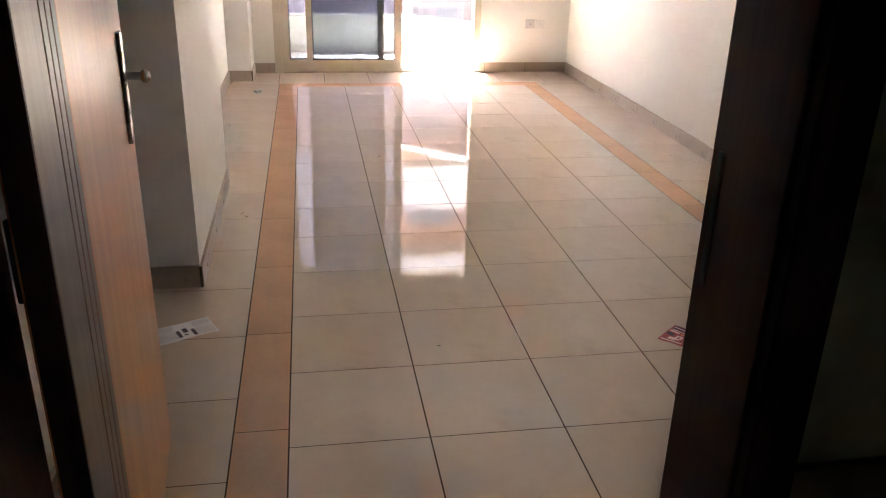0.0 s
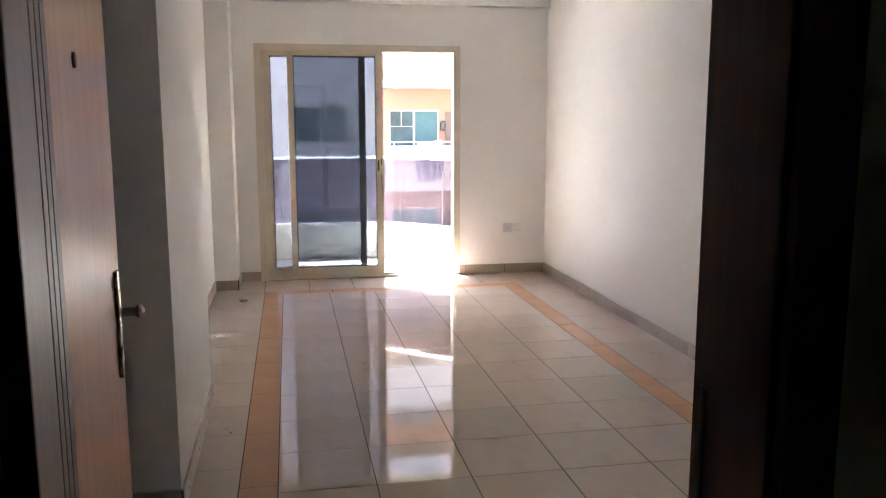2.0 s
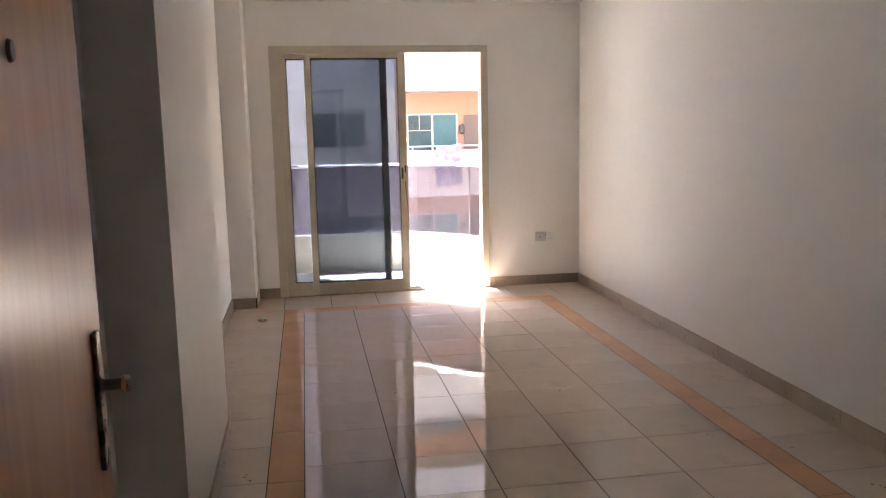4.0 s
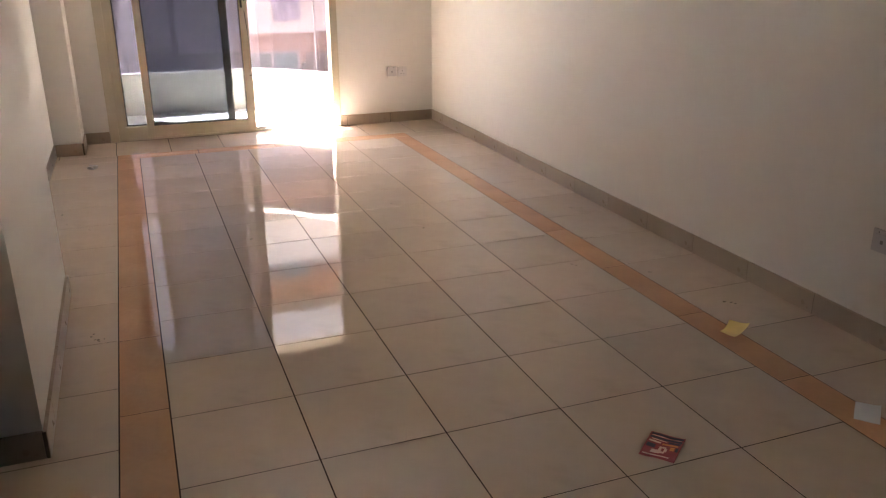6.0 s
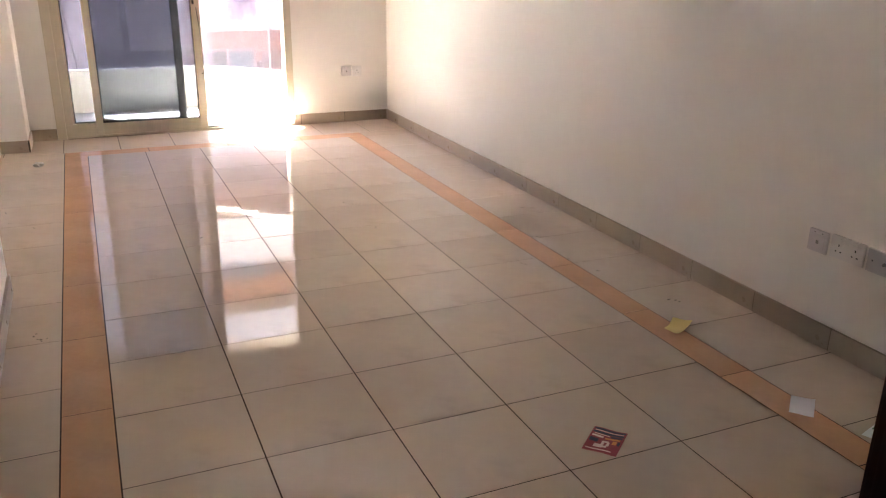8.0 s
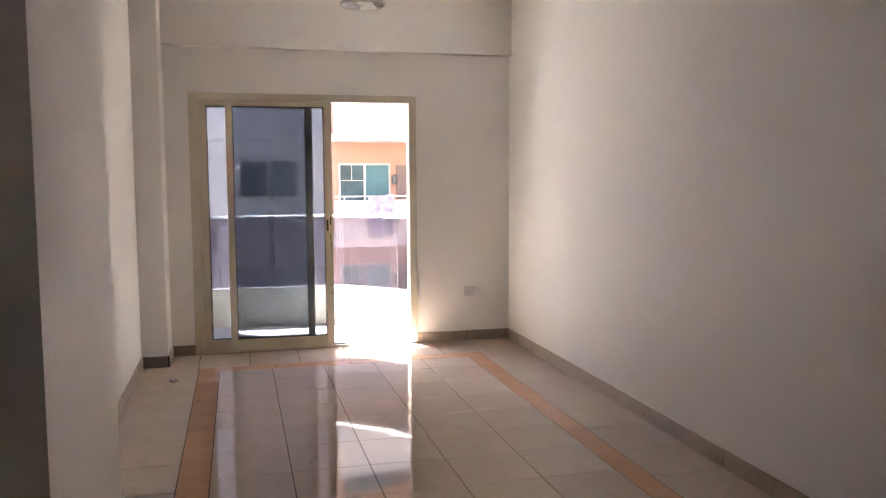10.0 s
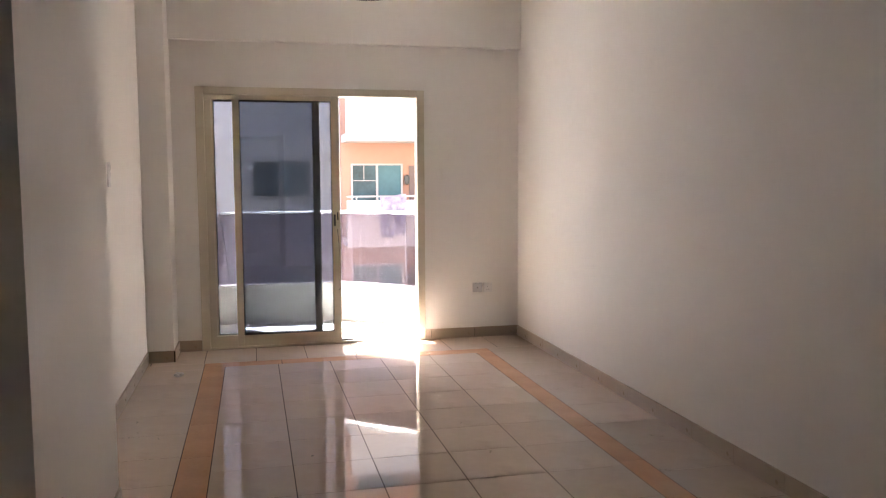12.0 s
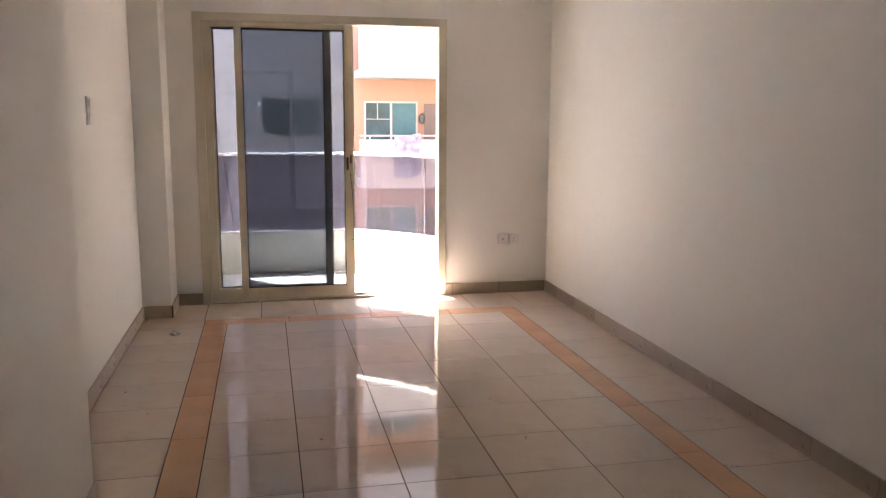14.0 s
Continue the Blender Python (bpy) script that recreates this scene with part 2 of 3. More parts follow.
def tube(points, radius, steps=8):
    bm = bmesh.new()
    rings = []
    pts = [Vector(p) for p in points]
    for i, p in enumerate(pts):
        d = (pts[min(i + 1, len(pts) - 1)] - pts[max(i - 1, 0)]).normalized()
        u = d.orthogonal().normalized()
        w = d.cross(u)
        rings.append([bm.verts.new(p + radius * (math.cos(2 * math.pi * k / steps) * u + math.sin(2 * math.pi * k / steps) * w)) for k in range(steps)])
    for a, b in zip(rings, rings[1:]):
        for k in range(steps):
            bm.faces.new((a[k], a[(k + 1) % steps], b[(k + 1) % steps], b[k]))
    bm.faces.new(rings[0])
    bm.faces.new(rings[-1])
    bmesh.ops.recalc_face_normals(bm, faces=bm.faces)
    return bm


def mesh_of(name, bm, mat, smooth=False):
    me = bpy.data.meshes.new(name)
    bm.to_mesh(me)
    bm.free()
    me.materials.append(mat)
    if smooth:
        me.polygons.foreach_set("use_smooth", [True] * len(me.polygons))
        me.set_sharp_from_angle(angle=radians(35))
    return me


def world_of(ob):
    m = ob.matrix_basis.copy()
    return world_of(ob.parent) @ ob.matrix_parent_inverse @ m if ob.parent else m


def part(name, bm, mat, parent, label="", smooth=False):
    """A mesh in world coordinates, under a thing or a part."""
    ob = new(name, mesh_of(name, bm, mat, smooth))
    ob.parent = parent
    ob.matrix_parent_inverse = world_of(parent).inverted()
    return tagged(ob, label)


def piece(name, me, parent, m):
    """An object of its own on shared mesh data, under its thing."""
    ob = new(name, me)
    ob.parent = parent
    ob.matrix_parent_inverse = world_of(parent).inverted()
    ob.matrix_basis = m
    return ob


def thing(name, base, label, category, group="", kind=""):
    ob = new(name)
    ob.empty_display_size = 0.1
    ob.matrix_basis = Matrix.Translation(base)
    return tagged(ob, label, category, group, kind)


def structure(name, bm, mat, label, category, smooth=False):
    return tagged(new(name, mesh_of(name, bm, mat, smooth)), label, category, kind="structure")


# ---- plan ----
XR, YF, ZC = 2.582, 4.995, 3.08            # right wall, balcony wall, ceiling
XL, XE = -0.597, -0.57                     # left wall, entry's left wall
YD, YC = -1.67, -1.84                      # door wall: room face, corridor face
P0, P1 = (-0.357, 0.312), (-0.366, 1.66)   # the pier's two free corners
DX0, DX1, DZ = -0.205, 1.713, 2.198        # balcony door frame
EX0, EX1, EZ = -0.306, 0.668, 2.1           # entrance opening


def right_x(y):
    """The long wall stands a little out of square."""
    return XR - 0.0085 * (YF - y)


# ---- walls and ceiling ----
structure("wall_right", prism([(right_x(YC), YC), (XR + 0.3, YC), (XR + 0.3, 5.2), (right_x(5.2), 5.2)], 0, ZC), PAINT, "long plain off-white plastered living room wall", "wall")
bm = wall_with_door(-0.8, XR, DX0, DX1, DZ, YF, YF + 0.2)
structure("wall_balcony", bm, PAINT, "off-white wall with the wide balcony door opening", "wall")
structure("beam", box(-0.397, XR, 4.92, YF, 2.57, ZC), PAINT, "shallow off-white plastered beam above the balcony door", "beam")
structure("wall_left", box(-0.8, XL, P1[1], YF, 0, ZC), PAINT, "off-white side wall set back behind the pier", "wall")
structure("wall_pier", prism([(-0.8, P0[1]), P0, P1, (-0.8, P1[1])], 0, ZC), PAINT, "wide off-white plastered pier beside the entrance", "wall")
structure("wall_pilaster", box(XL, -0.397, 4.605, YF, 0, ZC), PAINT, "narrow off-white corner pilaster beside the balcony door", "pilaster")
structure("wall_entry", box(-0.8, XE, YD, 0.312, 0, ZC), PAINT, "off-white wall behind the open entrance door", "wall")
bm = wall_with_door(-1.8, XR - 0.03, EX0 - 0.045, EX1 + 0.045, EZ + 0.045, YC, YD)
structure("wall_entrance", bm, CORR_PAINT, "painted wall with the entrance door opening", "wall")
bm = wall_with_door(-0.57, right_x(YD), EX0 - 0.05, EX1 + 0.05, EZ + 0.05, YD, YD + 0.006)
structure("wall_entrance_plaster", bm, PAINT, "off-white plaster on the inside of the entrance wall", "wall")
structure("ceiling", box(-0.8, XR + 0.2, YC, 5.2, ZC, ZC + 0.2), CEILING, "plain white flat living room ceiling", "ceiling")

# corridor outside the entrance
structure("corridor_floor", box(-1.8, 2.8, -4.3, YC, -0.12, -0.004), CORR_BAND, "dark unlit corridor floor outside the entrance", "floor")
structure("corridor_wall_back", box(-1.8, 2.8, -4.5, -4.3, -0.12, 2.8), CORR_PAINT, "dim painted corridor wall", "wall")
structure("corridor_wall_left", box(-2.0, -1.8, -4.5, YC, -0.12, 2.8), CORR_PAINT, "dim painted corridor end wall", "wall")
structure("corridor_wall_right", box(2.8, 3.0, -4.5, YC, -0.12, 2.8), CORR_PAINT, "dim painted corridor end wall", "wall")
structure("corridor_ceiling", box(-2.0, 3.0, -4.5, YC, 2.8, 2.9), CEILING, "dim corridor ceiling", "ceiling")
bm = box(EX1 + 0.087, 2.8, YC - 0.012, YC, 0, 0.56)
add_box(bm, -1.8, EX0 - 0.09, YC - 0.012, YC, 0, 0.56)
structure("corridor_dado", bm, CORR_DADO, "dark polished dado along the corridor wall", "dado")
bm = box(EX1 + 0.087, 2.8, YC - 0.016, YC, 0.56, 0.655)
add_box(bm, -1.8, EX0 - 0.09, YC - 0.016, YC, 0.56, 0.655)
structure("corridor_border", bm, CORR_BAND, "brown border strip on top of the corridor dado", "trim")


# ---- entrance door frame and leaf ----
def door_frame():
    f = thing("door_frame", (0.19, YC, 0), "dark brown wooden entrance door frame", "door frame", kind="structure")
    for x0, x1, a0, a1 in ((EX0 - 0.045, EX0, EX0 - 0.09, EX0 - 0.012), (EX1, EX1 + 0.045, EX1 + 0.008, EX1 + 0.086)):
        part("jamb", box(x0, x1, YC - 0.012, YD + 0.012, 0, EZ, 0.003), DARK_WOOD, f)
        part("architrave", box(a0, a1, YC - 0.032, YC - 0.012, 0, EZ + 0.075, 0.005), DARK_WOOD, f)
        part("inner_architrave", box(a0, a1, YD + 0.012, YD + 0.028, 0, EZ + 0.075, 0.005), DARK_WOOD, f)
    part("head", box(EX0 - 0.045, EX1 + 0.045, YC - 0.012, YD + 0.012, EZ, EZ + 0.045, 0.003), DARK_WOOD, f)
    part("head_architrave", box(EX0 - 0.012, EX1 + 0.008, YC - 0.032, YC - 0.012, EZ - 0.002, EZ + 0.075, 0.005), DARK_WOOD, f)
    s = part("strike_plate", box(EX1 - 0.0025, EX1 + 0.001, YD - 0.026, YD - 0.010, 0.88, 1.08, 0.001), BRONZE, f, "dull steel strike plate")
    for z in (0.90, 0.985, 1.05):
        part("keyhole_slot", box(EX1 - 0.004, EX1 - 0.002, YD - 0.024, YD - 0.012, z, z + 0.035, 0.001), BLACK, s)
    for z in (0.25, 0.888, 1.72):
        part("hinge", lathe([(0.004, 0), (0.008, 0.002), (0.008, 0.118), (0.004, 0.12)], (EX0 + 0.012, YD + 0.008, z), steps=12), BLACK, f, "black barrel hinge", True)
    return f


door_frame()


def entrance_door():
    """Leaf along local x from the hinge, outer face at local y = 0, thickness to +y; swung wide open."""
    d = thing("entrance_door", (0, 0, 0), "open orange-brown wooden entrance door with dark grooved stile", "door")
    W, T, H = 0.985, 0.042, 2.08
    part("leaf_panel", box(0.264, W, 0, T, 0.008, H, 0.003), DOOR_WOOD, d)
    part("hinge_stile", box(0.0, 0.15, 0, T, 0.008, H, 0.003), GREY_WOOD, d, "grey-brown vertical stile")
    x = 0.15
    for w in (0.026, 0.026, 0.026):
        part("groove", box(x, x + 0.006, 0.006, T, 0.008, H), BLACK, d, "dark vertical groove")
        part("groove_bead", box(x + 0.006, x + 0.006 + w + 0.006, 0.0, T, 0.008, H, 0.002), GREY_WOOD, d)
        x += 0.006 + w + 0.006
    part("edge_lipping", box(-0.004, 0.0, 0.001, T - 0.001, 0.008, H), DARK_WOOD, d, "dark edge lipping")
    part("inner_face", box(0.0, W, T, T + 0.003, 0.008, H), DOOR_WOOD, d)
    hx, hz = W - 0.095, 1.032
    plate = part("lock_plate", box(hx - 0.02, hx + 0.02, -0.010, 0.0, hz - 0.152, hz + 0.098, 0.004), TARNISH, d, "long tarnished steel lock plate")
    part("cylinder", lathe([(0.008, -0.012), (0.009, -0.006), (0.009, 0)], (hx, 0, hz - 0.07), "y", 14), CHROME, plate, "lock cylinder", True)
    neck = part("lever_neck", lathe([(0.009, -0.042), (0.010, -0.040), (0.010, -0.014), (0.013, -0.011), (0.014, -0.009)], (hx, 0, hz), "y", 16), STEEL, d, "", True)
    knob = [(0.003, -0.063), (0.010, -0.061), (0.0152, -0.055), (0.0162, -0.050), (0.014, -0.044), (0.009, -0.041)]
    part("knob", lathe(knob, (hx, 0, hz), "y", 22), CHROME, neck, "round chrome knob", True)
    part("peephole", lathe([(0.006, -0.006), (0.013, -0.005), (0.015, 0)], (W / 2 + 0.01, 0, 1.575), "y", 18), BRONZE, d, "bronze door viewer", True)
    d.matrix_basis = Matrix.Translation((-0.242, YD - 0.012, 0)) @ Matrix.Rotation(radians(95.1), 4, "Z")
    return d


entrance_door()


# ---- skirting ----
SK_H, SK_T = 0.09, 0.012
skirting = tagged(new("baseboard"), "brown-grey ceramic tile skirting along the walls", "baseboard", kind="structure")


def skirting_run(a, b, first):
    """Skirting tiles on the line a to b, with the room on its left; first: the length of the first piece."""
    a, b = Vector((*a, 0)), Vector((*b, 0))
    total = (b - a).length
    ang = math.atan2(b.y - a.y, b.x - a.x)
    s, w = 0.0, first
    while s < total - 0.004:
        e = min(total, s + w)
        bm = box(0.002, e - s - 0.002, 0.0, SK_T, 0.0, SK_H, 0.0018)
        me = mesh_of("skirting_tile", bm, SKIRT)
        piece("skirting_tile", me, skirting, Matrix.Translation(a + (b - a) * (s / total)) @ Matrix.Rotation(ang, 4, "Z"))
        s, w = e, 0.4
    bm = box(0, total, 0, SK_T - 0.003, 0, SK_H - 0.002)
    me = mesh_of("skirting_joint", bm, SKIRT_JOINT)
    piece("skirting_bed", me, skirting, Matrix.Translation(a) @ Matrix.Rotation(ang, 4, "Z"))


skirting_run((right_x(-1.664), -1.664), (XR, YF), 0.35)
skirting_run((XR - SK_T, YF), (DX1 + 0.002, YF), 0.4)
skirting_run((DX0 - 0.002, YF), (-0.397, YF), 0.4)
skirting_run((-0.397, YF - SK_T), (-0.397, 4.605 - SK_T), 0.4)
skirting_run((-0.397, 4.605), (XL, 4.605), 0.4)
skirting_run((XL, 4.605 - SK_T), (XL, P1[1]), 0.36)
skirting_run(P1, (P0[0], P0[1] - SK_T), 0.36)
skirting_run(P0, (XE, P0[1]), 0.4)
skirting_run((XE, P0[1] - SK_T), (XE, -1.664), 0.4)


# ---- balcony door ----
def balcony_door():
    d = thing("balcony_door", (0.76, YF, 0), "cream aluminium sliding balcony door, one half open", "sliding door", kind="structure")
    y0, y1 = 4.975, 5.10
    part("outer_casing", box(DX0, DX0 + 0.068, y0, y1, 0, DZ, 0.004), CREAM, d)
    part("outer_casing", box(DX1 - 0.064, DX1, y0, y1, 0, DZ, 0.004), CREAM, d)
    part("head_casing", box(DX0 + 0.068, DX1 - 0.064, y0, y1, DZ - 0.062, DZ, 0.004), CREAM, d)
    part("sill", box(DX0 + 0.068, DX1 - 0.064, 5.0, y1, 0.0, 0.018, 0.003), CREAM, d)
    part("track", box(0.97, DX1 - 0.064, 5.03, 5.036, 0.018, 0.03), STEEL, d, "aluminium track rail")
    part("track", box(0.97, DX1 - 0.064, 5.07, 5.076, 0.018, 0.03), STEEL, d, "aluminium track rail")
    sashes = (("front_sash", 0.088, 0.142, 0.905, 0.972, 5.0, "cream framed sliding sash with grey tinted glass"),
              ("rear_sash", -0.137, -0.068, 0.755, 0.81, 5.05, "fixed rear sash with grey tinted glass"))
    for name, a0, a1, b0, b1, y, label in sashes:
        s = part(name, box(a0, a1, y - 0.002, y + 0.037, 0.02, 2.142, 0.004), CREAM, d, label)
        part("stile", box(b0, b1, y - 0.002, y + 0.037, 0.02, 2.142, 0.004), CREAM, s)
        part("bottom_rail", box(a1, b0, y, y + 0.035, 0.02, 0.112, 0.003), CREAM, s)
        part("top_rail", box(a1, b0, y, y + 0.035, 2.095, 2.142, 0.003), CREAM, s)
        part("pane", box(a1, b0, y + 0.016, y + 0.02, 0.112, 2.095), GLASS, s, "grey tinted glass pane")
        for e in ((a1, a1 + 0.008, 0.112, 2.095), (b0 - 0.008, b0, 0.112, 2.095), (a1 + 0.008, b0 - 0.008, 0.112, 0.120), (a1 + 0.008, b0 - 0.008, 2.083, 2.095)):
            part("seal", box(e[0], e[1], y + 0.004, y + 0.0155, e[2], e[3]), RUBBER, s, "black rubber seal")
        if name == "front_sash":
            part("latch", box(0.914, 0.931, 4.990, 4.998, 1.03, 1.13, 0.002), BLACK, s, "black recessed latch")
            part("latch_keeper", box(0.943, 0.955, 4.990, 4.998, 1.082, 1.148, 0.002), BLACK, s, "black latch keeper")
            part("small_stop", box(0.899, 0.908, 4.990, 4.998, 0.27, 0.31, 0.002), BLACK, s, "small black stop")
    part("jamb_lining", box(DX0 + 0.068, -0.080, 4.995, 5.046, 0.112, 2.095, 0.003), CREAM, d)
    part("sill_rail", box(DX0 + 0.068, 0.088, 5.0, 5.035, 0.018, 0.112, 0.003), CREAM, d)
    part("head_rail", box(DX0 + 0.068, 0.088, 5.0, 5.035, 2.095, 2.142, 0.003), CREAM, d)
    cord = [(0.944 + 0.024 * math.sin(min(1.0, u * 1.3) * 1.57), 4.995, 1.005 - 0.51 * u) for u in [i / 14 for i in range(15)]] + [(0.966, 4.995, 0.483), (0.958, 4.995, 0.478), (0.948, 4.995, 0.480)]
    part("pull_cord", tube(cord, 0.003, 6), BLACK, d, "thin dark pull cord", True)
    return d


balcony_door()

# ---- balcony ----
def edge_y(x):
    return 6.33 - (0.95 * (x - 1.05) ** 1.35 if x > 1.05 else 0.0)


structure("balcony_floor", box(-1.6, 2.6, 5.195, 6.5, -0.22, -0.025), GROUT, "sunlit tiled balcony floor slab", "floor")
structure("balcony_side_wall", box(-1.8, -1.6, 5.2, 6.55, -0.22, 2.68), BALC_WALL, "cream balcony side wall", "wall")
# Unseen walls, stretched to 45 m each way to bounce sunlight onto the facades.
structure("outer_wall_top", box(-45, 45, 5.0, 5.2, 3.28, 12.0), OUTER, "unseen tan outside wall above the balcony door, bouncing sunlight", "wall")
structure("outer_wall", box(-45, -0.8, 5.0, 5.2, -0.22, 3.28), OUTER, "unseen tan outside wall, bouncing sunlight", "wall")
structure("outer_wall_far", box(XR + 0.3, 45, 5.0, 5.2, -0.22, 3.28), OUTER, "unseen tan outside wall, bouncing sunlight", "wall")
structure("outer_wall_base", box(-45, 45, 5.0, 5.2, -12, -0.22), OUTER, "unseen tan outside wall below the balcony, bouncing sunlight", "wall")

XS = [-1.6 + 0.1 * i for i in range(27)] + [1.05 + 0.06 * i for i in range(19)]
XS = sorted(set(round(x, 3) for x in XS if edge_y(x) > 5.2))
plan = [(x, edge_y(x)) for x in XS] + [(x, edge_y(x) + 0.12) for x in reversed(XS)]
structure("balcony_parapet", prism(plan, -0.22, 0.37), BALC_WALL, "low curved cream plastered balcony parapet", "parapet", True)


def roof_y(x):
    """Edge of the unseen slab overhead, bulged to cast the sunlit floor's shadow line."""
    return 6.33 + (1.15 * (math.hypot(x - 0.45, 0.2) - 0.2) if x < 0.45 else 0.0)


RX = [-1.8 + 0.1 * i for i in range(49)]
structure("balcony_shade_slab", prism([(RX[0], 5.2)] + [(x, roof_y(x)) for x in RX] + [(RX[-1], 5.2)], 2.68, 2.95), BALC_WALL, "unseen slab overhead, its edge shaped to cast the floor's shadow line", "slab", True)
guard = thing("balcony_guard", (0.5, 6.38, 0.37), "purple tinted glass guard on the balcony parapet with white rail", "balustrade", kind="structure")
gx = XS
for x0, x1 in ((-1.6, -0.5), (-0.5, 1.11), (1.11, 1.71), (1.71, 3.0)):
    seg = [x for x in gx if x0 - 0.001 <= x <= x1 + 0.001]
    p = [(x, edge_y(x) + 0.055) for x in seg] + [(x, edge_y(x) + 0.063) for x in reversed(seg)]
    g = part("guard_pane", prism(p, 0.377, 1.085), GUARD, guard, "milky purple glass panel")
    g.visible_shadow = False
    part("guard_post", box(seg[0] - 0.006, seg[0] + 0.006, edge_y(seg[0]) + 0.066, edge_y(seg[0]) + 0.085, 0.37, 1.085, 0.002), ALU, guard)
# Added dark cover that keeps the parapet's sunlit top from showing as a white line.
part("parapet_dimming_strip", prism([(x, edge_y(x) + 0.004) for x in gx] + [(x, edge_y(x) + 0.116) for x in reversed(gx)], 0.370, 0.376), TOP_DIMMER, guard, "dark strip added to dim the sunlit parapet top")
part("guard_rail", tube([(x, edge_y(x) + 0.058, 1.098) for x in gx], 0.015, 12), RAIL, guard, "glossy white round top rail", True)

cable = [(-0.185, 6.30, 2.68), (-0.178, 6.29, 2.1)] + [(-0.165 + 0.165 * u + 0.012 * math.sin(3.1 * u), 6.28, 1.62 - 1.25 * u) for u in [i / 12 for i in range(13)]]
tagged(new("balcony_cable", mesh_of("balcony_cable", tube(cable, 0.004, 6), BLACK, True)), "thin dark cable hanging slantwise behind the balcony guard", "cable")

# ---- ceiling lamp ----
def ceiling_lamp(x, y):
    l = thing("pendant_lamp", (x, y, ZC), "pendant lamp with etched glass bowl and red ball", "lamp")
    part("canopy", lathe([(0.006, -0.05), (0.02, -0.045), (0.034, -0.02), (0.036, 0.0)], (x, y, ZC)), BRONZE, l, "dark bronze canopy", True)
    for i in range(9):
        zc = ZC - 0.062 - i * 0.022
        pts = [(0.006 * math.cos(a), 0.0145 * math.sin(a)) for a in [k * math.pi / 6 for k in range(13)]]
        link = tube([(x + (u if i % 2 else 0), y + (0 if i % 2 else u), zc + v) for u, v in pts], 0.0016, 5)
        part("chain_link", link, BRONZE, l, "", True)
    z = ZC - 0.256
    part("upper_cup", lathe([(0.006, 0.0), (0.026, -0.004), (0.024, -0.010), (0.012, -0.016)], (x, y, z)), BRONZE, l, "", True)
    part("red_ball", lathe([(0.010, -0.014), (0.021, -0.024), (0.025, -0.038), (0.020, -0.054), (0.011, -0.062)], (x, y, z)), RED_BALL, l, "dark red ceramic ball", True)
    part("lower_cup", lathe([(0.011, -0.062), (0.020, -0.072), (0.026, -0.086), (0.024, -0.094)], (x, y, z)), BRONZE, l, "", True)
    neck = [(0.020, -0.094), (0.021, -0.118), (0.030, -0.138), (0.060, -0.150), (0.088, -0.1565)]
    part("glass_neck", lathe(neck + [(q - 0.003, h - 0.002) for q, h in reversed(neck)], (x, y, z), steps=32), CLEAR, l, "clear glass neck of the shade", True)
    prof = [(0.090, -0.157), (0.112, -0.176), (0.130, -0.200), (0.147, -0.218), (0.149, -0.224), (0.142, -0.229)]
    inner = [(r - 0.004, h - 0.003) for r, h in reversed(prof)]
    bm = lathe(prof + inner, (x, y, z), steps=48)
    part("glass_shade", bm, LAMP_GLASS, l, "etched frosted glass bowl shade", True)
    part("bulb_holder", lathe([(0.010, -0.094), (0.011, -0.106), (0.009, -0.113)], (x, y, z)), BRONZE, l, "", True)
    return l


ceiling_lamp(0.985, 3.24)

# ---- sockets and switches ----
def wall_plate(name, m, w, kind, label, category):
    """Plate in local x (along the wall), z up, facing local -y, centred on its middle."""
    t = thing(name, (0, 0, 0), label, category)
    h = 0.146 if kind == "switch" else 0.086
    body = PAINT if kind == "blank" else GREY_PLASTIC if kind in ("telephone", "aerial", "switch") else WHITE_PLASTIC
    part("plate", box(-w / 2, w / 2, -0.010, 0.0, -h / 2, h / 2, 0.003), body, t)
    if kind in ("single", "double"):
        for cx in ((0,) if kind == "single" else (-0.036, 0.036)):
            for dx, dz, sx, sz in ((0, 0.014, 0.0022, 0.0045), (-0.011, -0.010, 0.0035, 0.002), (0.011, -0.010, 0.0035, 0.002)):
                part("pin_hole", box(cx + dx - sx, cx + dx + sx, -0.0108, -0.0098, dz - sz - 0.006, dz + sz - 0.006), BLACK, t)
            part("rocker", box(cx + 0.006 - 0.004, cx + 0.006 + 0.004, -0.0135, -0.0098, 0.021, 0.036, 0.001), WHITE_PLASTIC, t, "socket switch")
    elif kind == "telephone":
        part("cover", box(-w / 2 + 0.014, w / 2 - 0.014, -0.012, -0.0098, -0.026, 0.026, 0.0015), GREY_PLASTIC, t)
        part("port", box(-0.006, 0.006, -0.0128, -0.0118, -0.010, 0.004), STEEL, t)
        for dx in (-0.018, 0.018):
            part("screw", lathe([(0.003, -0.0112), (0.003, -0.0098)], (dx, 0, 0.033), "y", 10), STEEL, t)
    elif kind == "aerial":
        part("aerial_port", lathe([(0.003, -0.016), (0.006, -0.016), (0.007, -0.0098)], (0, 0, 0), "y", 14), STEEL, t, "aerial socket", True)
        for dx in (-0.05, 0.05):
            part("screw", lathe([(0.003, -0.0112), (0.003, -0.0098)], (dx, 0, 0), "y", 10), BLACK, t)
    elif kind == "switch":
        for dz in (0.036, -0.036):
            part("rocker", box(-0.012, 0.012, -0.0145, -0.0098, dz - 0.022, dz + 0.022, 0.002), WHITE_PLASTIC, t, "switch rocker")
    t.matrix_basis = m
    return t


